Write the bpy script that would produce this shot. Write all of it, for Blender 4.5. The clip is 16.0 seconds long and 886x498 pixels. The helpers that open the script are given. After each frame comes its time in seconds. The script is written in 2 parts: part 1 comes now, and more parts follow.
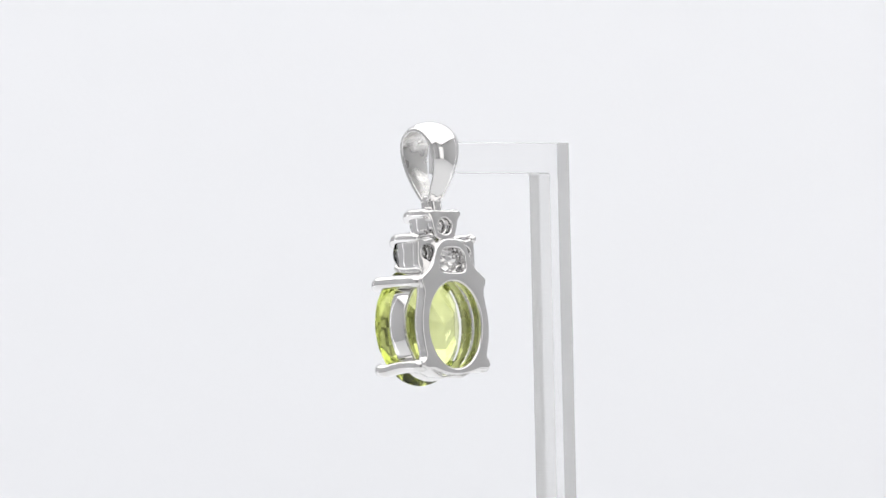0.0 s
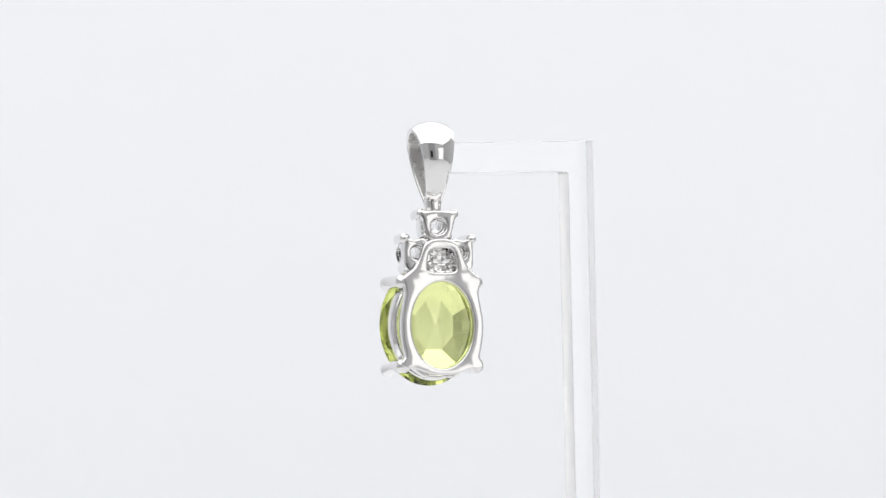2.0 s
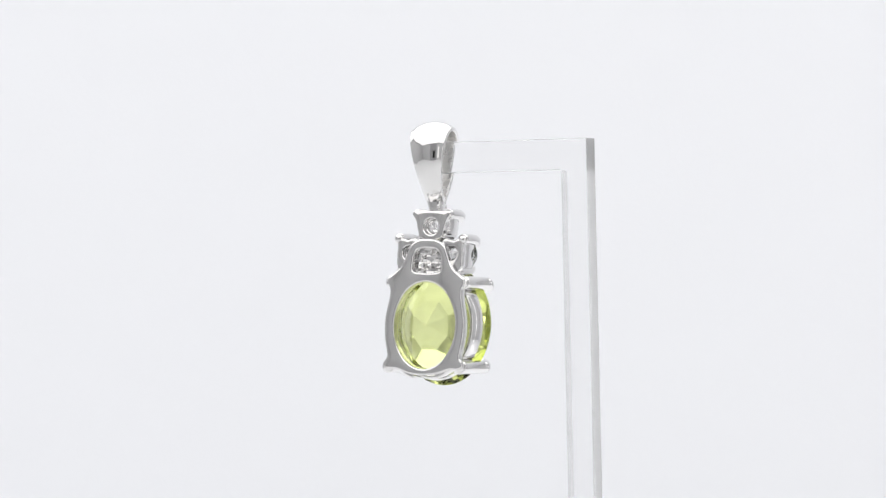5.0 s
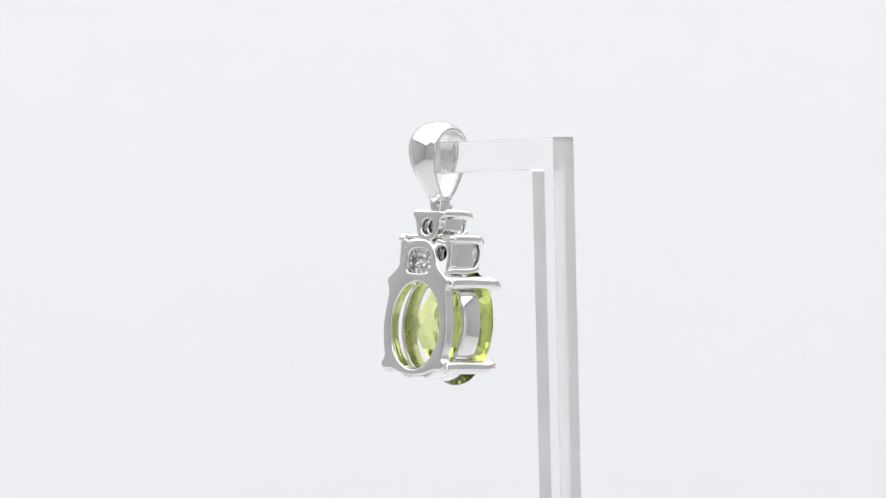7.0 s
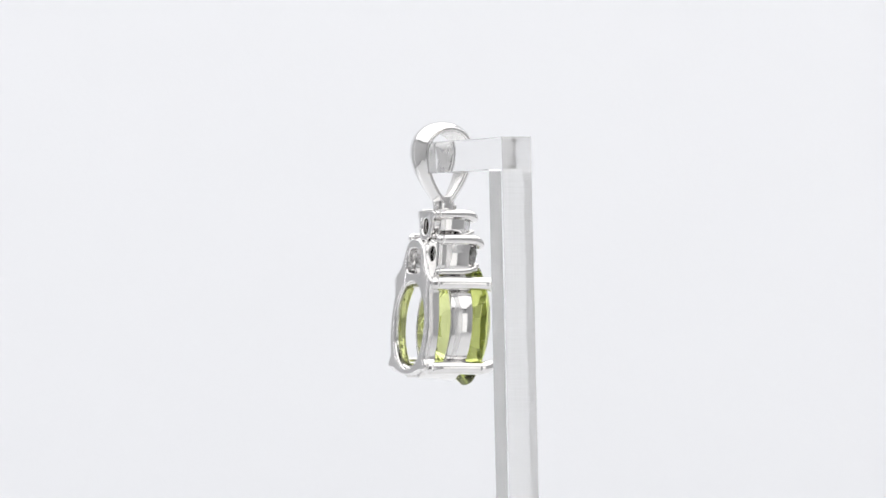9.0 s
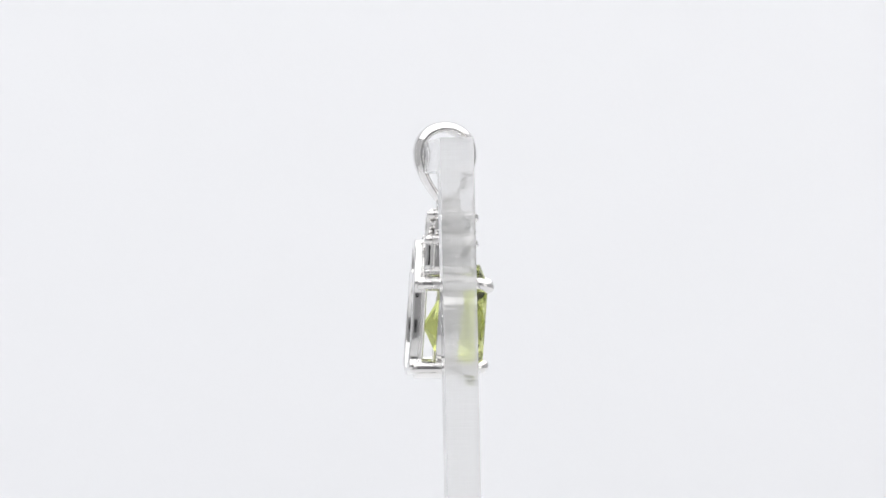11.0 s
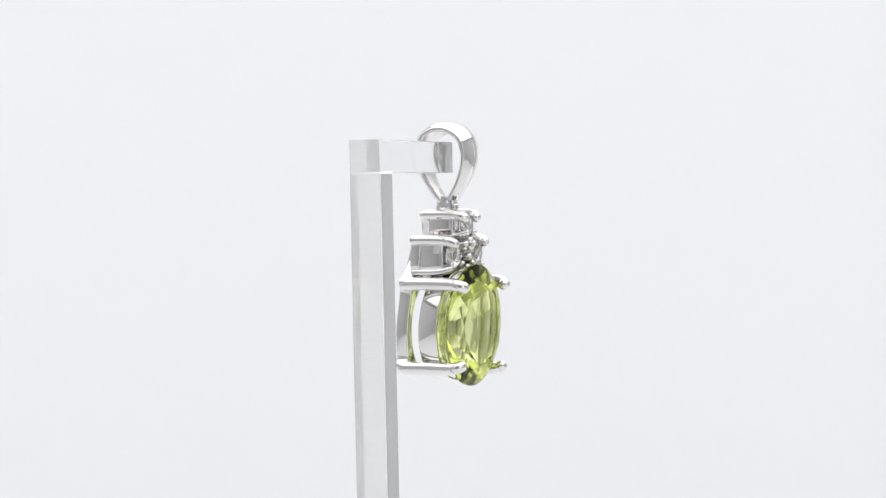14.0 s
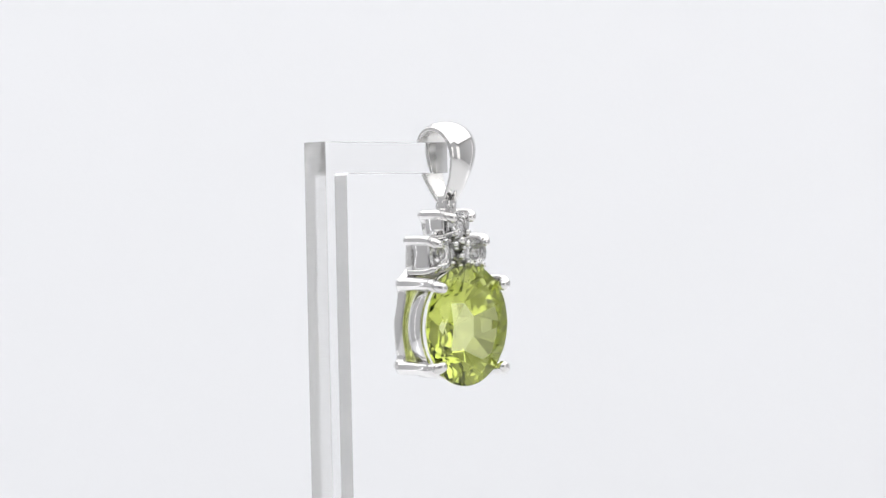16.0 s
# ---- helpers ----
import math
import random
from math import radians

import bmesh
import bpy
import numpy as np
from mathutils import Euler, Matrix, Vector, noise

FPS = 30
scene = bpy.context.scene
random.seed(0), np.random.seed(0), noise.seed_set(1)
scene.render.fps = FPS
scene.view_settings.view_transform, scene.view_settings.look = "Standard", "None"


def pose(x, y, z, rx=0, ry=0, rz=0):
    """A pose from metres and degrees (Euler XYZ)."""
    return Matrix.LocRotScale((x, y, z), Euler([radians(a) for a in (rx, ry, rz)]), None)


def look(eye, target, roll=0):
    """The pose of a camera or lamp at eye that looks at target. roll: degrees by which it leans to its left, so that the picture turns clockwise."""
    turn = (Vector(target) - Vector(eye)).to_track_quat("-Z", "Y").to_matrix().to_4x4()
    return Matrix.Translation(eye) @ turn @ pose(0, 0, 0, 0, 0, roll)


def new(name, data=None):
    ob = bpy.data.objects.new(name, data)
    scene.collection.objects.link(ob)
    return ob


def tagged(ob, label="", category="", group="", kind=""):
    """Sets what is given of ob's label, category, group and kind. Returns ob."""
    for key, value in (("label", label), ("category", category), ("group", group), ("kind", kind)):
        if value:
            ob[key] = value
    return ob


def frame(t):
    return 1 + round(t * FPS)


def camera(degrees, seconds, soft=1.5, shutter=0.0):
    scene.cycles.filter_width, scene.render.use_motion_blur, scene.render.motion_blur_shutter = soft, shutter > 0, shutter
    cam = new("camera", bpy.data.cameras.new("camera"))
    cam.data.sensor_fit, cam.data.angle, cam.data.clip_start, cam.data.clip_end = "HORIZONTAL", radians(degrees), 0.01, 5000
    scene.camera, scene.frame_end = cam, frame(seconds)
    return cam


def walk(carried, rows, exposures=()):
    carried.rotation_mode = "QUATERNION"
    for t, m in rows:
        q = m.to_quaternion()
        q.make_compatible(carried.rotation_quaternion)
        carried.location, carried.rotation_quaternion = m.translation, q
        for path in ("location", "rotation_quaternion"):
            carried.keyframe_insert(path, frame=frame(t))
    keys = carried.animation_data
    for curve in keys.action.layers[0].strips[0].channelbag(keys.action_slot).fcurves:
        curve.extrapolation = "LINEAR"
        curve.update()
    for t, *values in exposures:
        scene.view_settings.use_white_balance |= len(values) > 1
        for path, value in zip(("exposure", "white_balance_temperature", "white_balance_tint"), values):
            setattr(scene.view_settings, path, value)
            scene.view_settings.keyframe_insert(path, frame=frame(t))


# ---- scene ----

U = 0.0472e-3            # all small sizes below are given in units of this many metres
FLOOR = 3000             # the turning axis stands on the floor this far below the lens
AXIS_Z = FLOOR * U

# ---- camera: it stands still before the turning stand ----
cam = camera(12.78, 16.0, soft=1.5)
EYE = look((4.2 * U, -7000 * U, AXIS_Z - 40 * U), (4.2 * U, 0, AXIS_Z), roll=-1.26)
walk(cam, [(0.0, EYE), (16.0, EYE)], exposures=[(0.0, 0.0), (16.0, 0.0)])

# ---- world and lamps ----
world = bpy.data.worlds.new("dim_room")
scene.world = world
world.use_nodes = True
world.node_tree.nodes["Background"].inputs[0].default_value = (0.9, 0.95, 1.0, 1)
world.node_tree.nodes["Background"].inputs[1].default_value = 0.03


def softbox(name, size_x, size_y, power, m, colour=(1.0, 0.99, 0.97)):
    data = bpy.data.lights.new(name, "AREA")
    data.shape, data.size, data.size_y = "RECTANGLE", size_x, size_y
    data.energy, data.color = power, colour
    ob = new(name, data)
    ob.matrix_world = m
    return ob


softbox("softbox_top", 0.88, 0.84, 2.45, look((0, 0.0, 0.415), (0, 0.0, 0)), (1.0, 0.995, 0.99))
# two unseen fill lamps, added only to brighten and tint the backdrop
softbox("backdrop_fill_east", 0.10, 0.36, 0.315, look((0.30, 0.16, 0.19), (0.10, 0.50, 0.15)), (0.985, 0.975, 0.99))
softbox("backdrop_fill_west", 0.10, 0.36, 0.325, look((-0.30, 0.16, 0.19), (-0.10, 0.50, 0.15)), (0.965, 0.965, 1.0))
softbox("softbox_front_east", 0.16, 0.22, 0.10, look((0.25, -0.32, 0.155), (0.0, 0.0, 0.14)))


# ---- materials ----
def material(name):
    m = bpy.data.materials.new(name)
    m.use_nodes = True
    nt = m.node_tree
    nt.nodes.clear()
    out = nt.nodes.new("ShaderNodeOutputMaterial")
    return m, nt, out


def add(nt, kind, **values):
    n = nt.nodes.new(kind)
    for k, v in values.items():
        n.inputs[k.replace("_", " ")].default_value = v
    return n


def fabric(name, colour, rough=0.9, scale=900.0):
    m, nt, out = material(name)
    b = add(nt, "ShaderNodeBsdfPrincipled", Roughness=rough)
    tc = add(nt, "ShaderNodeTexCoord")
    n1 = add(nt, "ShaderNodeTexNoise", Scale=6.0, Detail=2.0)
    n2 = add(nt, "ShaderNodeTexNoise", Scale=scale, Detail=3.0)
    ramp = add(nt, "ShaderNodeValToRGB")
    ramp.color_ramp.elements[0].color = (*[c * 0.985 for c in colour], 1)
    ramp.color_ramp.elements[1].color = (*colour, 1)
    bump = add(nt, "ShaderNodeBump", Strength=0.08, Distance=0.0002)
    for n in (n1, n2):
        nt.links.new(tc.outputs["Object"], n.inputs["Vector"])
    nt.links.new(n1.outputs[0], ramp.inputs[0])
    nt.links.new(ramp.outputs[0], b.inputs["Base Color"])
    nt.links.new(n2.outputs[0], bump.inputs["Height"])
    nt.links.new(bump.outputs[0], b.inputs["Normal"])
    nt.links.new(b.outputs[0], out.inputs[0])
    return m


def silver(name, rough=0.05, colour=(0.76, 0.752, 0.745), dents=0.45):
    m, nt, out = material(name)
    b = add(nt, "ShaderNodeBsdfPrincipled", Metallic=1.0)
    b.inputs["Base Color"].default_value = (*colour, 1)
    tc = add(nt, "ShaderNodeTexCoord")
    grain = add(nt, "ShaderNodeTexNoise", Scale=9000.0, Detail=2.0)
    wave = add(nt, "ShaderNodeTexNoise", Scale=700.0, Detail=1.0)
    rr = add(nt, "ShaderNodeMapRange")
    rr.inputs["To Min"].default_value, rr.inputs["To Max"].default_value = rough * 0.7, rough * 1.8
    b1 = add(nt, "ShaderNodeBump", Strength=dents, Distance=0.00003)
    b2 = add(nt, "ShaderNodeBump", Strength=0.04, Distance=0.000004)
    for n in (grain, wave):
        nt.links.new(tc.outputs["Object"], n.inputs["Vector"])
    nt.links.new(wave.outputs[0], rr.inputs["Value"])
    nt.links.new(rr.outputs[0], b.inputs["Roughness"])
    nt.links.new(wave.outputs[0], b1.inputs["Height"])
    nt.links.new(grain.outputs[0], b2.inputs["Height"])
    nt.links.new(b1.outputs[0], b2.inputs["Normal"])
    nt.links.new(b2.outputs[0], b.inputs["Normal"])
    nt.links.new(b.outputs[0], out.inputs[0])
    return m


def clear(name, colour, ior, rough=0.0, lines=None, haze=0.0):
    m, nt, out = material(name)
    g = add(nt, "ShaderNodeBsdfGlass", Roughness=rough, IOR=ior)
    g.inputs["Color"].default_value = (*colour, 1)
    if lines:
        tc = add(nt, "ShaderNodeTexCoord")
        mp = add(nt, "ShaderNodeMapping", Scale=lines)
        n = add(nt, "ShaderNodeTexNoise", Scale=1.0, Detail=3.0)
        bump = add(nt, "ShaderNodeBump", Strength=1.0, Distance=0.00003)
        nt.links.new(tc.outputs["Object"], mp.inputs[0])
        nt.links.new(mp.outputs[0], n.inputs["Vector"])
        nt.links.new(n.outputs[0], bump.inputs["Height"])
        # short saw marks across the edge
        mp2 = add(nt, "ShaderNodeMapping", Scale=(180, 160, 2600))
        n2 = add(nt, "ShaderNodeTexNoise", Scale=1.0, Detail=2.0)
        saw = add(nt, "ShaderNodeBump", Strength=1.0, Distance=0.00003)
        nt.links.new(tc.outputs["Object"], mp2.inputs[0])
        nt.links.new(mp2.outputs[0], n2.inputs["Vector"])
        nt.links.new(n2.outputs[0], saw.inputs["Height"])
        nt.links.new(saw.outputs[0], bump.inputs["Normal"])
        nt.links.new(bump.outputs[0], g.inputs["Normal"])
    if haze:
        mix = add(nt, "ShaderNodeMixShader", Fac=haze)
        tr = add(nt, "ShaderNodeBsdfTranslucent")
        tr.inputs["Color"].default_value = (1.0, 1.0, 1.0, 1)
        df = add(nt, "ShaderNodeBsdfDiffuse")
        df.inputs["Color"].default_value = (0.95, 0.95, 0.95, 1)
        both = add(nt, "ShaderNodeMixShader", Fac=0.55)
        nt.links.new(tr.outputs[0], both.inputs[1])
        nt.links.new(df.outputs[0], both.inputs[2])
        nt.links.new(g.outputs[0], mix.inputs[1])
        nt.links.new(both.outputs[0], mix.inputs[2])
        nt.links.new(mix.outputs[0], out.inputs[0])
    else:
        nt.links.new(g.outputs[0], out.inputs[0])
    return m


WHITE = fabric("white_paper", (0.86, 0.865, 0.875))
SWEEP = fabric("off_white_paper", (0.745, 0.752, 0.77))
TENT = fabric("grey_tent_cloth", (0.55, 0.55, 0.555))
ROOF = fabric("roof_cloth", (0.88, 0.88, 0.88))
# for the added panel that the silver mirrors as a dark area
FRONT = fabric("dark_reflection_grey", (0.33, 0.33, 0.335))
PLASTIC = fabric("white_plastic", (0.78, 0.78, 0.78), rough=0.4)
SILVER = silver("polished_silver")
SATIN = silver("silver_inner", rough=0.22, colour=(0.76, 0.75, 0.735), dents=1.0)
PITTED = silver("pitted_silver", rough=0.10, dents=0.75)
PERIDOT = clear("yellow_green_gem", (0.898, 0.928, 0.64), 1.66)
CRYSTAL = clear("colourless_gem", (1.0, 1.0, 1.0), 1.75)
ACRYLIC = clear("clear_acrylic", (1.0, 1.0, 1.0), 1.49)
CUT_EDGE = clear("cut_acrylic_edge", (1.0, 1.0, 1.0), 1.49, rough=0.10, lines=(60, 1900, 90), haze=0.26)


# ---- mesh helpers ----
def part(name, bm, mats, parent=None, label="", smooth=True):
    bmesh.ops.recalc_face_normals(bm, faces=bm.faces[:])
    me = bpy.data.meshes.new(name)
    bm.to_mesh(me)
    bm.free()
    for m in (mats if isinstance(mats, (list, tuple)) else [mats]):
        me.materials.append(m)
    if smooth:
        me.polygons.foreach_set("use_smooth", [True] * len(me.polygons))
    ob = new(name, me)
    if parent:
        ob.parent = parent
    if label:
        tagged(ob, label)
    return ob


def loft(rings, loop=False, caps=True):
    """A skin over closed rings with equal counts."""
    bm = bmesh.new()
    vs = [[bm.verts.new(Vector(p) * U) for p in r] for r in rings]
    n = len(vs[0])
    for i in range(len(vs) if loop else len(vs) - 1):
        a, b = vs[i], vs[(i + 1) % len(vs)]
        for j in range(n):
            bm.faces.new((a[j], a[(j + 1) % n], b[(j + 1) % n], b[j]))
    if caps and not loop:
        bm.faces.new(vs[0])
        bm.faces.new(vs[-1])
    return bm


def rod(points, radii, n=14):
    """A round rod through points with rounded ends."""
    pts = [Vector(p) for p in points]
    rings = []
    ref = None

    def ring(c, tan, r):
        nonlocal ref
        if ref is None:
            ref = tan.orthogonal().normalized()
        s = (ref - tan * ref.dot(tan)).normalized()
        ref = s
        b = tan.cross(s)
        return [c + (s * math.cos(2 * math.pi * k / n) + b * math.sin(2 * math.pi * k / n)) * r for k in range(n)]

    for i, p in enumerate(pts):
        tan = (pts[min(i + 1, len(pts) - 1)] - pts[max(i - 1, 0)]).normalized()
        if i == 0:
            for a in (80, 55, 28):
                rings.append(ring(p - tan * radii[0] * math.sin(radians(a)), tan, radii[0] * math.cos(radians(a))))
        rings.append(ring(p, tan, radii[i]))
        if i == len(pts) - 1:
            for a in (28, 55, 80):
                rings.append(ring(p + tan * radii[i] * math.sin(radians(a)), tan, radii[i] * math.cos(radians(a))))
    return loft(rings)


def smooth_path(points, times=2):
    pts = [Vector(p) for p in points]
    for _ in range(times):
        q = [pts[0]]
        for a, b in zip(pts, pts[1:]):
            q += [a.lerp(b, 0.25), a.lerp(b, 0.75)]
        pts = q + [pts[-1]]
    return pts


def rounded_rect(w, h, r, seg=3, dome=0.0):
    """Points of a w by h rectangle with round corners; dome lifts the middle of the upper side."""
    out = []
    for cx, cy, a0 in ((w / 2 - r, h / 2 - r, 0), (-w / 2 + r, h / 2 - r, 90), (-w / 2 + r, -h / 2 + r, 180), (w / 2 - r, -h / 2 + r, 270)):
        for k in range(seg + 1):
            a = radians(a0 + 90 * k / seg)
            out.append((cx + r * math.cos(a), cy + r * math.sin(a)))
        if a0 == 0 and dome:
            for k in range(1, 12):
                x = (w / 2 - r) * (1 - k / 6)
                out.append((x, h / 2 + dome * (1 - (x / (w / 2)) ** 2)))
    return out


def radius_in(poly, cx, cz, a):
    """How far a ray from (cx, cz) at angle a goes inside the polygon."""
    dx, dz = math.cos(a), math.sin(a)
    best = 0.0
    for (x1, z1), (x2, z2) in zip(poly, poly[1:] + poly[:1]):
        ex, ez = x2 - x1, z2 - z1
        det = dx * -ez + dz * ex
        if abs(det) < 1e-9:
            continue
        t = ((x1 - cx) * -ez + (z1 - cz) * ex) / det
        s = (dx * (z1 - cz) - dz * (x1 - cx)) / det
        if t > 0 and -1e-6 <= s <= 1 + 1e-6:
            best = max(best, t)
    return best


def plate(outer, inner, cx, cz, y0, y1, bevel, n=72):
    """A flat frame between the radius functions inner and outer round (cx, cz), from y0 (front) to y1 (back), with round edges."""
    rings = []
    for k in range(n):
        a = 2 * math.pi * k / n
        ro, ri = outer(a), inner(a)
        b = min(bevel, (ro - ri) * 0.45)
        sec = []
        for (r, y, sr, sy) in ((ro, y1, -1, -1), (ro, y0, -1, 1), (ri, y0, 1, 1), (ri, y1, 1, -1)):
            corner = [(r + sr * b, y), (r + sr * b * 0.3, y + sy * b * 0.3), (r, y + sy * b)]
            if (sr, sy) in ((-1, 1), (1, -1)):
                corner.reverse()
            sec += corner
        rings.append([(cx + r * math.cos(a), y, cz + r * math.sin(a)) for r, y in sec])
    return loft(rings, loop=True)


def rounded_loop(points, times=2):
    pts = [Vector((x, 0, z)) for x, z in points]
    for _ in range(times):
        q = []
        for a, b in zip(pts, pts[1:] + pts[:1]):
            q += [a.lerp(b, 0.25), a.lerp(b, 0.75)]
        pts = q
    return pts


def cut_plate(loops, y0, y1, bevel):
    """A flat plate: the first loop is its outline, the others are holes."""
    bm = bmesh.new()
    edges = []
    for loop in loops:
        vs = [bm.verts.new(Vector((p.x, y1, p.z)) * U) for p in loop]
        edges += [bm.edges.new((a, b)) for a, b in zip(vs, vs[1:] + vs[:1])]
    bmesh.ops.triangle_fill(bm, edges=edges, use_beauty=True)
    side = bmesh.ops.extrude_face_region(bm, geom=bm.faces[:])
    for v in [g for g in side["geom"] if isinstance(g, bmesh.types.BMVert)]:
        v.co.y = y0 * U
    bmesh.ops.recalc_face_normals(bm, faces=bm.faces[:])
    sharp = [e for e in bm.edges if e.is_manifold and e.calc_face_angle() > 1.2]
    bmesh.ops.bevel(bm, geom=sharp, offset=bevel * U, segments=3, profile=0.5, affect="EDGES")
    return bm


def brilliant(rx, rz, crown, pavilion, table=0.6, girdle=2.0, mains=8, turn=0.0):
    """A faceted oval stone: table to the front (-y), culet to the back, girdle at y = 0."""
    bm = bmesh.new()
    s = 3
    n = mains * 2 * s

    def ringof(scale, y, count, off):
        angles = [2 * math.pi * (k + off) / count + turn for k in range(count)]
        return [bm.verts.new(Vector((rx * scale * math.sin(a), y, rz * scale * math.cos(a))) * U) for a in angles]

    tab = ringof(table, -crown, mains, 0.5)
    mid = ringof(table + (1 - table) * 0.50, -crown * 0.62, mains, 0.0)
    g1 = ringof(1.0, -girdle, n, 0.0)
    g2 = ringof(1.0, girdle, n, 0.0)
    low = ringof(0.43, pavilion * 0.755, mains, 0.0)
    cul = bm.verts.new(Vector((0, pavilion, 0)) * U)
    f = bm.faces.new
    f(tab)

    def flatten(tip, ring, a, b, i):
        """Put vertex i of the girdle into the plane through tip and the girdle vertices a and b."""
        nrm = (ring[a].co - tip.co).cross(ring[b].co - tip.co)
        v = ring[i].co
        v.y = tip.co.y - (nrm.x * (v.x - tip.co.x) + nrm.z * (v.z - tip.co.z)) / nrm.y

    for k in range(mains):
        c = 2 * s * k
        for i in range(1, s):
            for tip, ring in ((mid[k], g1), (low[k], g2)):
                flatten(tip, ring, c, (c + s) % n, c + i)
                flatten(tip, ring, c, c - s, c - i)
    for k in range(mains):
        k1, c = (k + 1) % mains, 2 * s * k
        f((tab[k - 1], mid[k], tab[k]))
        f((tab[k], mid[k], g1[c + s], mid[k1]))
        for i in range(s):
            f((mid[k], g1[c + i], g1[c + i + 1]))
            f((mid[k], g1[c - i], g1[c - i - 1]))
            f((low[k], g2[c + i], g2[c + i + 1]))
            f((low[k], g2[c - i], g2[c - i - 1]))
        f((low[k], g2[c + s], low[k1]))
        f((low[k], low[k1], cul))
    for k in range(n):
        f((g1[k], g1[(k + 1) % n], g2[(k + 1) % n], g2[k]))
    return bm


def crumpled(w, h, y, z, n=9):
    """An uneven filler surface that scatters glints, 2w by 2h, round (0, y, z), with a flat back."""
    bm = bmesh.new()
    rng = random.Random(5)
    g = [[bm.verts.new(Vector((w * (2 * i / n - 1), y + rng.uniform(-3.5, 3.5), z + h * (2 * j / n - 1))) * U) for i in range(n + 1)] for j in range(n + 1)]
    for j in range(n):
        for i in range(n):
            q = (g[j][i], g[j][i + 1], g[j + 1][i + 1], g[j + 1][i])
            k = (i + j) % 2
            bm.faces.new((q[k], q[k + 1], q[k + 2]))
            bm.faces.new((q[k + 2], q[(k + 3) % 4], q[k]))
    side = bmesh.ops.extrude_face_region(bm, geom=bm.faces[:])
    for v in side["geom"]:
        if isinstance(v, bmesh.types.BMVert):
            v.co.y = (y - 7) * U
    return bm


def block(x0, x1, y0, y1, z0, z1, bevel=0.0, seg=2):
    bm = bmesh.new()
    bmesh.ops.create_cube(bm, size=1.0)
    for v in bm.verts:
        v.co = Vector((x0 + (v.co.x + 0.5) * (x1 - x0), y0 + (v.co.y + 0.5) * (y1 - y0), z0 + (v.co.z + 0.5) * (z1 - z0)))
    if bevel:
        bmesh.ops.bevel(bm, geom=bm.edges[:], offset=bevel, segments=seg, profile=0.5, affect="EDGES")
    return bm


# ---- the light tent round the stand ----
def tent():
    tagged(part("floor", block(-0.5, 0.5, -0.5, 0.56, -0.02, 0), WHITE, smooth=False), "white paper covered table top", "floor", kind="structure")
    # seamless back
    tagged(part("backdrop", block(-0.5, 0.5, 0.50, 0.52, 0, 0.42), SWEEP, smooth=False), "plain off-white paper backdrop", "backdrop", kind="structure")
    tagged(part("wall_east", block(0.48, 0.50, -0.46, 0.50, 0, 0.42), TENT, smooth=False), "grey cloth side of light tent", "wall", kind="structure")
    tagged(part("wall_west", block(-0.50, -0.48, -0.46, 0.50, 0, 0.42), TENT, smooth=False), "grey cloth side of light tent", "wall", kind="structure")
    tagged(part("ceiling", block(-0.5, 0.5, -0.48, 0.52, 0.42, 0.44), ROOF, smooth=False), "white cloth roof of light tent", "ceiling", kind="structure")
    # pale front cloth; unseen dark middle panel and opening imitate the camera's dark reflection
    wide, half, z0, z1 = 0.12, 0.035, 0.05, 0.205
    for name, x0, x1 in (("wall_front_west", -0.48, -wide), ("wall_front_east", wide, 0.48)):
        tagged(part(name, block(x0, x1, -0.48, -0.46, 0, 0.42), TENT, smooth=False), "grey cloth front of light tent", "wall", kind="structure")
    bm = bmesh.new()
    for b in (block(-wide, -half, -0.48, -0.46, 0, 0.42), block(half, wide, -0.48, -0.46, 0, 0.42),
              block(-half, half, -0.48, -0.46, 0, z0), block(-half, half, -0.48, -0.46, z1, 0.42)):
        me = bpy.data.meshes.new("tmp")
        b.to_mesh(me)
        b.free()
        bm.from_mesh(me)
        bpy.data.meshes.remove(me)
    tagged(part("dark_reflection_panel", bm, FRONT, smooth=False), "unseen dark panel with an opening, added for dark reflections in the silver", "wall", kind="structure")


tent()


# ---- turntable and acrylic stand ----
def turntable():
    thing = tagged(new("turntable"), "round white plastic turntable on the table", "turntable")
    bm = bmesh.new()
    bmesh.ops.create_cone(bm, cap_ends=True, segments=72, radius1=0.06, radius2=0.06, depth=0.012)
    bmesh.ops.bevel(bm, geom=[e for e in bm.edges if e.is_manifold and e.calc_face_angle() > 1], offset=0.0015, segments=2, affect="EDGES")
    d = part("disc", bm, PLASTIC, thing, smooth=False)
    d.location = (0, 0, 0.010)
    bm = bmesh.new()
    bmesh.ops.create_cone(bm, cap_ends=True, segments=48, radius1=0.05, radius2=0.05, depth=0.004)
    b = part("foot", bm, PLASTIC, thing, smooth=False)
    b.location = (0, 0, 0.002)
    return thing


ARM_OUT, ARM_TIP, POST_W, HALF_D = 278.0, 0.0, 46.0, 29.0
ARM_TOP, ARM_LOW = 188.0, 134.0
POST_FOOT = 0.016 / U - FLOOR


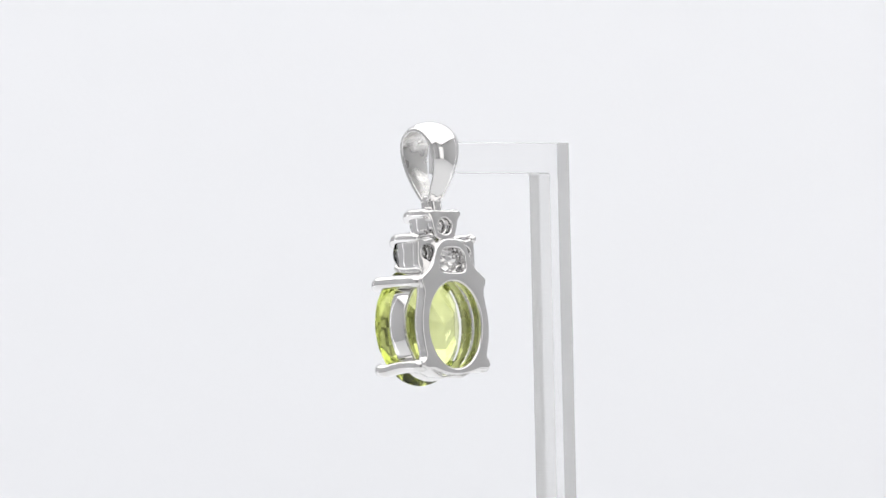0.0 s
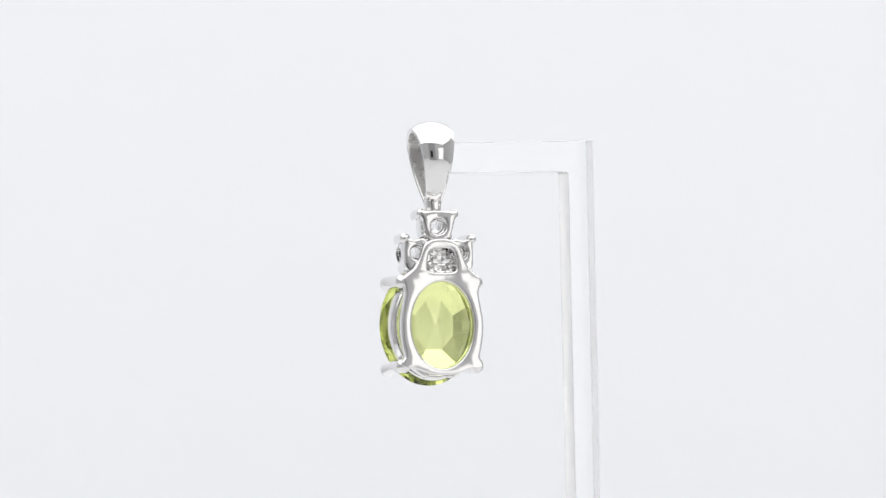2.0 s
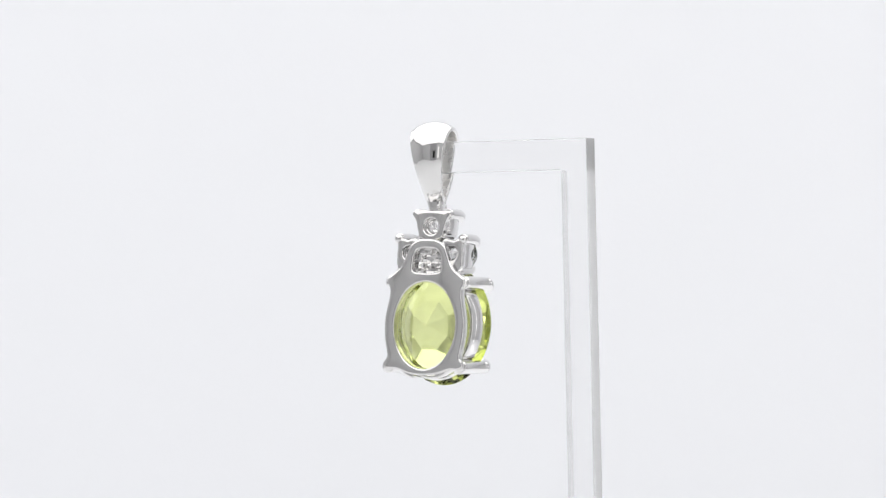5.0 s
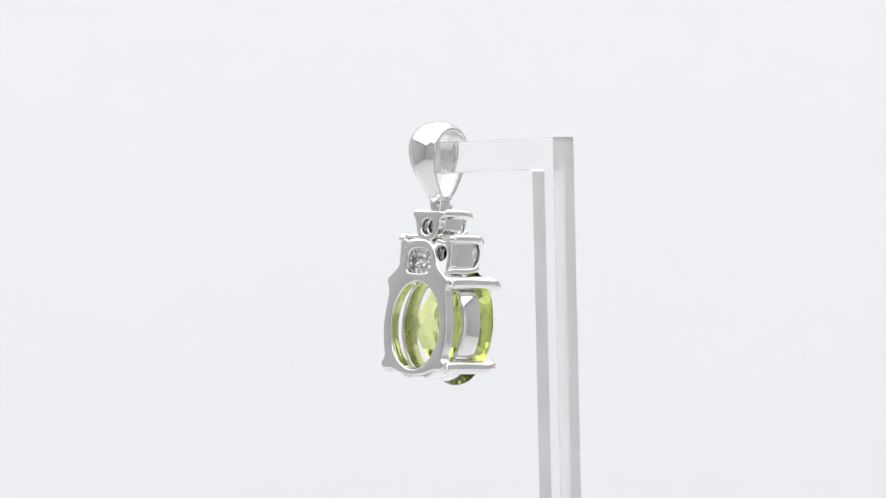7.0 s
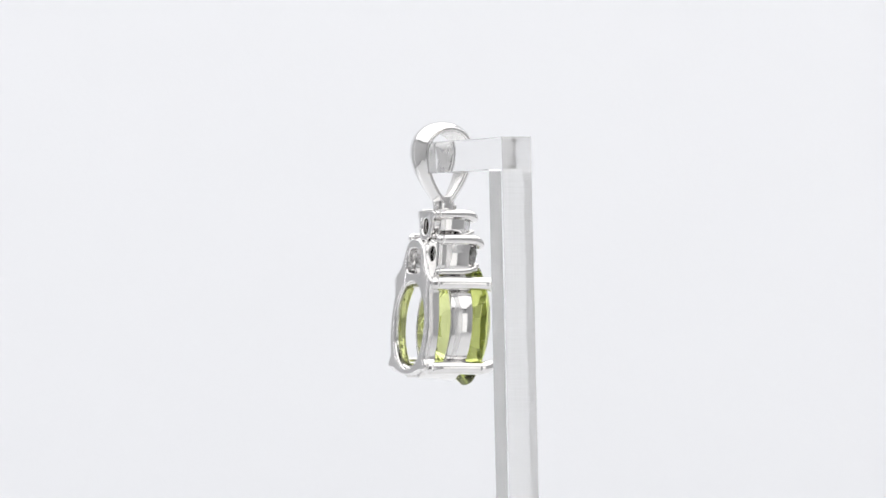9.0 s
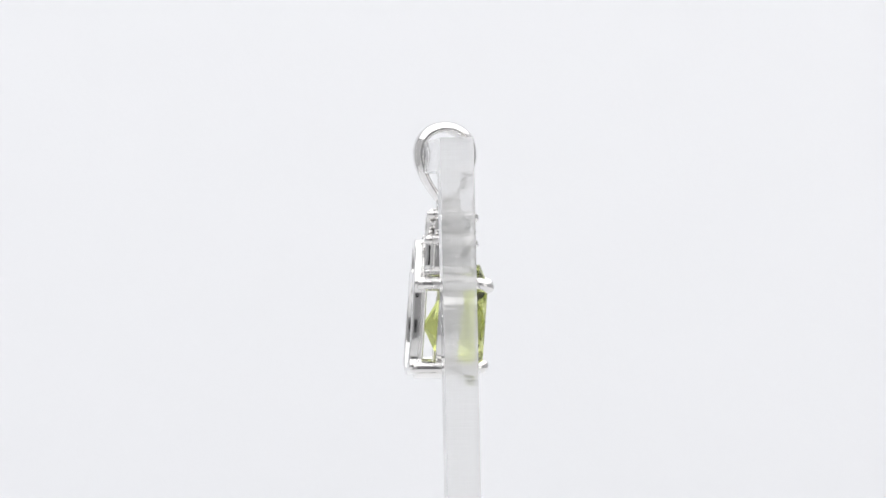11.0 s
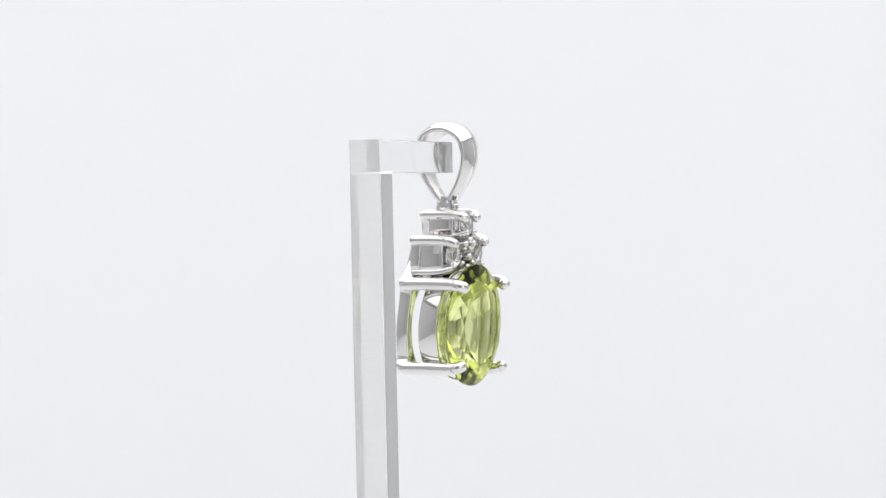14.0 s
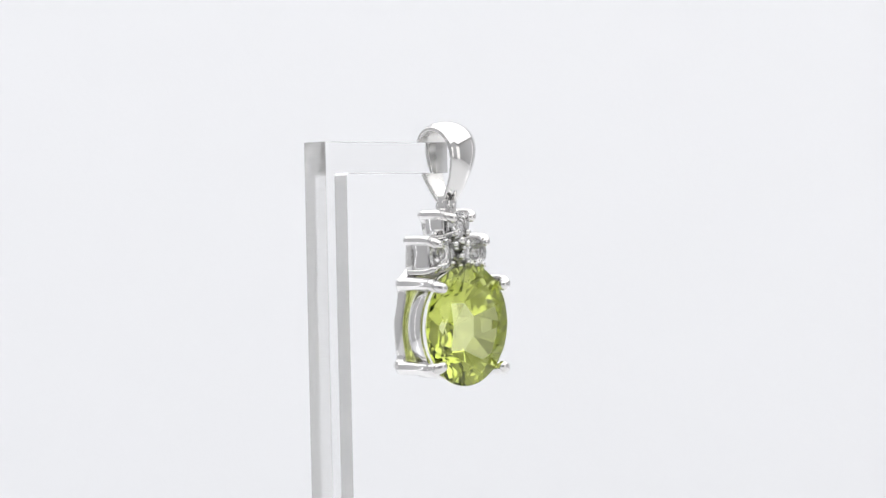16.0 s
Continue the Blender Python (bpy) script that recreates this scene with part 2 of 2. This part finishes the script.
def acrylic_stand():
    """An inverted L cut from clear sheet: arm along +x, post at its outer end. z = 0 is the height of the lens."""
    inner = ARM_OUT - POST_W
    r = 6.0
    fillet = [(inner - r + r * math.sin(radians(a)), ARM_LOW - r + r * math.cos(radians(a))) for a in (0, 22, 45, 68, 90)]
    outline = [(ARM_TIP, ARM_LOW)] + fillet + [(inner, POST_FOOT), (ARM_OUT, POST_FOOT), (ARM_OUT, ARM_TOP), (ARM_TIP, ARM_TOP)]
    bm = bmesh.new()
    a = [bm.verts.new(Vector((x, -HALF_D, z)) * U) for x, z in outline]
    b = [bm.verts.new(Vector((x, HALF_D, z)) * U) for x, z in outline]
    n = len(outline)
    bm.faces.new(a)
    bm.faces.new(b)
    for k in range(n):
        bm.faces.new((a[k], a[(k + 1) % n], b[(k + 1) % n], b[k])).material_index = 1
    bmesh.ops.bevel(bm, geom=[e for e in bm.edges if abs(e.verts[0].co.y - e.verts[1].co.y) < 1e-9], offset=0.3 * U, segments=1, affect="EDGES", material=1)
    ob = part("display_stand", bm, [ACRYLIC, CUT_EDGE], smooth=False)
    return tagged(ob, "clear acrylic hook-shaped display stand on the turntable", "display stand")


# ---- the pendant; x right, y to the back, z up, origin at the middle of the large stone ----
LEAN = 0.074           # the whole setting slants by this much towards its foot


def bail(parent):
    zlow, ztop, yc, steps, m = 205.0, 353.0, 75.5, 60, 0.9
    mid, half = (zlow + ztop) / 2, (ztop - zlow) / 2

    def at(th):
        return Vector((0, yc - 64.0 * math.sin(th) * abs(math.sin(th / 2)) ** m, mid - half * math.cos(th)))

    rings = []
    for k in range(steps + 1):
        th = 0.50 + (2 * math.pi - 1.0) * k / steps
        p, q = at(th - 0.01), at(th + 0.01)
        tan = (q - p).normalized()
        nrm = Vector((0, tan.z, -tan.y))
        c = at(th)
        if (c - Vector((0, yc, mid))).dot(nrm) < 0:
            nrm = -nrm
        h = (c.z - zlow) / (ztop - zlow)
        w = 27 + 46 * h
        t = 8.5
        rings.append([c + Vector((x, 0, 0)) + nrm * (y - t / 2 - 0.03 * w) for x, y in rounded_rect(w, t, 3.2, 4, dome=0.15 * w)])
    bm = loft(rings)
    bmesh.ops.recalc_face_normals(bm, faces=bm.faces[:])
    for f in bm.faces:
        if (f.calc_center_median() / U - Vector((0, yc, mid))).dot(f.normal) < -0.5 * (f.calc_center_median() / U - Vector((0, yc, mid))).length:
            f.material_index = 1
    ob = part("bail", bm, [SILVER, SATIN], parent, "polished tapered teardrop bail")
    rings = []
    for z in (196, 200, 205, 210, 215, 219, 223, 226.5, 229):
        h = max(0.0, (z - zlow) / (ztop - zlow))
        th = math.acos(1 - 2 * min(h, 0.9))
        ry = max(18 + max(0, 206 - z) * 0.3, 64 * math.sin(th) * math.sin(th / 2) ** m + (1.0 if z < 220 else -1.5))
        rx = 12.5 + 23 * h
        if z > 226:
            rx, ry = rx - 2, ry - 4
        rings.append([(rx * math.copysign(abs(math.cos(a)) ** 0.6, math.cos(a)), yc + ry * math.copysign(abs(math.sin(a)) ** 0.6, math.sin(a)), z)
                      for a in (2 * math.pi * k / 28 for k in range(28))])
    foot = part("bail_foot", loft(rings), SILVER, parent, "solid foot of the bail")
    ob.matrix_basis = Matrix.Translation((3 * U, (yc - LEAN * zlow) * U, zlow * U)) @ pose(0, 0, 0, -1.0, 3, 4) @ Matrix.Translation((0, -yc * U, -zlow * U))
    foot.matrix_basis = ob.matrix_basis.copy()
    return ob


def small_setting(name, parent, outline, body, hole, rails, balls, stone, mirror=False):
    """A small basket: holed back plate, straight-sided cup, rails that end in prongs, and a round stone."""
    sgn = -1 if mirror else 1
    poly = [(sgn * x, z) for x, z in outline]
    cup = [(sgn * x, z) for x, z in body]
    cx, cz, hr = sgn * hole[0], hole[1], hole[2]
    ob = part(name, plate(lambda a: radius_in(poly, cx, cz, a), lambda a: hr, cx, cz, 92, 111, 3.0, n=60), SILVER, parent)
    part("cup", plate(lambda a: radius_in(cup, cx, cz, a), lambda a: hr * 0.8, cx, cz, 46, 96, 3.0, n=72), SILVER, ob)
    for pts, r in rails:
        pts = smooth_path([(sgn * x, y, z) for x, y, z in pts])
        part("prong", rod(pts, [r] * len(pts), 12), SILVER, ob)
    for x, y, z, r in balls:
        part("prong", rod([(sgn * x, y + 16, z), (sgn * x, y, z)], [r * 0.8, r], 12), SILVER, ob)
    x, y, z, r = stone
    st = part("small_stone", brilliant(r, r, 8, 19, 0.56, 1.0), CRYSTAL, ob, "colourless faceted round stone", smooth=False)
    st.location = Vector((sgn * x, y, z)) * U
    return ob


def pendant():
    thing = tagged(new("pendant"), "polished silver pendant with oval yellow-green gemstone and small clear stones", "pendant")
    bail(thing)
    for sx in (-5, 5):
        for y in (58, 91):
            part("bead", rod([(sx, y, 209), (sx, y, 212)], [3.4, 3.4], 10), SILVER, thing)

    # flat oval back frame that runs up into an arch with a window
    right = [(0, 153), (17, 152), (31, 143), (37, 128), (42, 113), (49, 101), (61, 91), (70, 84), (72, 76), (65, 61), (69, 38), (74, 12), (74, -14),
             (70, -40), (66, -55), (72, -62), (75, -72), (65, -78), (50, -76), (28, -85), (0, -88)]
    outline = right + [(-x, z) for x, z in right[-2:0:-1]]
    oval = [(56.5 * math.cos(2 * math.pi * k / 40), 0.5 + 76.5 * math.sin(2 * math.pi * k / 40)) for k in range(40)]
    win = [(0, 136), (17, 135), (24, 126), (26, 112), (27, 96), (15, 93), (-15, 93), (-27, 96), (-26, 112), (-24, 126), (-17, 135)]
    bm = cut_plate([rounded_loop(outline, 2), rounded_loop(oval, 1), rounded_loop(win, 2)], 94, 118, 3.6)
    fr = part("back_frame", bm, PITTED, thing, "smooth flat oval silver frame with an arched top")
    fr.data.set_sharp_from_angle(angle=radians(38))
    fr.matrix_basis = pose(2 * U, 11 * U, 0, 0, 0, 2.0)

    # band round the stone's lower half
    rings = []
    for k in range(96):
        a = 2 * math.pi * k / 96
        sec = []
        for dx, dy in rounded_rect(7, 40, 2.5, 2):
            y = 60.5 + dy
            g = 1.0 - (y - 36) / 38 * 0.06
            sec.append(((78 * g + dx) * math.cos(a), y, (97 * g + dx) * math.sin(a)))
        rings.append(sec)
    bm = loft(rings, loop=True)
    for f in bm.faces:
        c = f.calc_center_median() / U
        g = 1.0 - (c.y - 36) / 38 * 0.06
        if math.hypot(c.x / (78 * g), c.z / (97 * g)) < 0.975:
            f.material_index = 1
    part("gallery_band", bm, [SILVER, SATIN], thing, "silver band round the stone, rough inside")

    for sx, dy, yb in ((-1, 14, 111), (1, 8, 113)):
        for z0, z1, zt in ((76, 75, 71), (-72, -73 - 3.5 * (sx + 1), -71 - 4 * (sx + 1))):
            pts = smooth_path([(sx * 66, yb, z0), (sx * 67, 60, z0), (sx * 71, 20, z1), (sx * 74, -2 + dy, z1), (sx * 72, -14 + dy, zt), (sx * 66, -18 + dy, zt * 0.97)], 2)
            rr = [12.8 - 2.0 * min(1, i / (len(pts) - 1) * 1.1) for i in range(len(pts))]
            part("prong", rod(pts, rr, 16), SILVER, thing, "rounded silver prong")

    gem = part("gemstone", brilliant(86.5, 107, 19, 92, 0.67, 2.4, turn=math.pi / 8), PERIDOT, thing, "faceted oval yellow-green gemstone", smooth=False)
    gem.matrix_basis = pose(0.5 * U, 12 * U, 0, 0, 0, -3)

    top = [(-35, 203), (-36, 195), (-29, 187), (-26, 171), (-21, 155), (-10, 150), (10, 150), (21, 155), (26, 171), (29, 187), (36, 195), (35, 203)]
    small_setting("top_setting", thing, top, [(-29, 192), (29, 192), (28, 170), (25, 158), (-25, 158), (-28, 170)], (0, 175, 14),
                  [([(sx * 29, 100, 197), (sx * 29, 45, 197), (sx * 26, 32, 193), (sx * 20, 27, 190)], 9.2) for sx in (-1, 1)]
                  + [([(sx * 20, 100, 158), (sx * 20, 45, 158), (sx * 15, 30, 163)], 6.0) for sx in (-1, 1)],
                  [(20, 24, 189, 6.0), (-20, 24, 189, 6.0), (13, 26, 164, 6.0), (-13, 26, 164, 6.0)], (0, 35, 178, 23))
    side = [(66, 157), (61, 148), (62, 128), (62, 106), (56, 94), (34, 92), (17, 97), (14, 122), (17, 146), (28, 154), (45, 150), (58, 156)]
    for mirror in (False, True):
        small_setting("side_setting", thing, side, [(61, 148), (59, 128), (59, 106), (57, 98), (20, 98), (17, 122), (19, 148)], (39, 128, 12),
                      [([(60, 104, 153), (60, 48, 153), (57, 34, 150), (52, 27, 145)], 9.4), ([(55, 104, 96), (55, 50, 96), (52, 34, 101)], 7.0)],
                      [(51, 23, 143, 6.0), (48, 28, 106, 5.5), (13, 27, 144, 6.0), (17, 30, 110, 5.5)], (36, 36, 126, 26), mirror)
    for x, y, z, r in ((0, 27, 150, 7.5), (0, 27, 122, 6.5), (-9, 31, 137, 5), (9, 31, 137, 5), (0, 30, 104, 5.5)):
        part("bead", rod([(x, y + 22, z), (x, y, z)], [r * 0.8, r], 12), SILVER, thing)
    # uneven plate added behind the arch for sparkle, and the strips that tie the frame to the band below
    part("cut_plate", crumpled(33, 24, 112, 114), SILVER, thing, "uneven silver filler behind the arch, standing in for sparkle of the settings", smooth=False)
    for a0, a1 in ((228, 254), (286, 312)):
        rings = []
        for k in range(9):
            a = radians(a0 + (a1 - a0) * k / 8)
            c = Vector((76 * math.cos(a), 90, 93 * math.sin(a)))
            out = Vector((math.cos(a), 0, math.sin(a)))
            rings.append([c + out * x + Vector((0, y, 0)) for x, y in rounded_rect(7, 48, 2, 2)])
        part("tie_strip", loft(rings), SILVER, thing)
    # slant the setting
    slant = Matrix.Identity(4)
    slant[1][2] = -LEAN
    for ob in thing.children_recursive:
        if ob.name.startswith("bail"):
            continue
        ob.data.transform(slant)
        ob.location.y -= LEAN * ob.location.z
    return thing


table_turn, stand, jewel = turntable(), acrylic_stand(), pendant()
HANG = pose(9.2 * U, -70 * U, -136 * U, 0.9, -2.0, 0)      # tilt and lean of the hanging pendant
HANG = Matrix.Translation(HANG.translation) @ pose(0, 0, 0, 0, 0, -4) @ HANG.to_3x3().to_4x4()


def motions():
    spin = [(t, 38.5 - 11.09 * t) for t in (0.0, 2.0, 4.0, 6.0, 8.0, 10.0, 12.0, 14.0, 16.0)]
    walk(table_turn, [(t, pose(0, 0, 0, 0, 0, a)) for t, a in spin])
    # the stand creeps a hair sideways on the disc towards the end
    creep = {14.0: -1.5, 16.0: -3.5}
    walk(stand, [(t, pose(creep.get(t, 0) * U, 0, AXIS_Z, 0, 0, a)) for t, a in spin])
    walk(jewel, [(t, pose(creep.get(t, 0) * U, 0, AXIS_Z, 0, 0, a - 180) @ HANG) for t, a in spin])


motions()
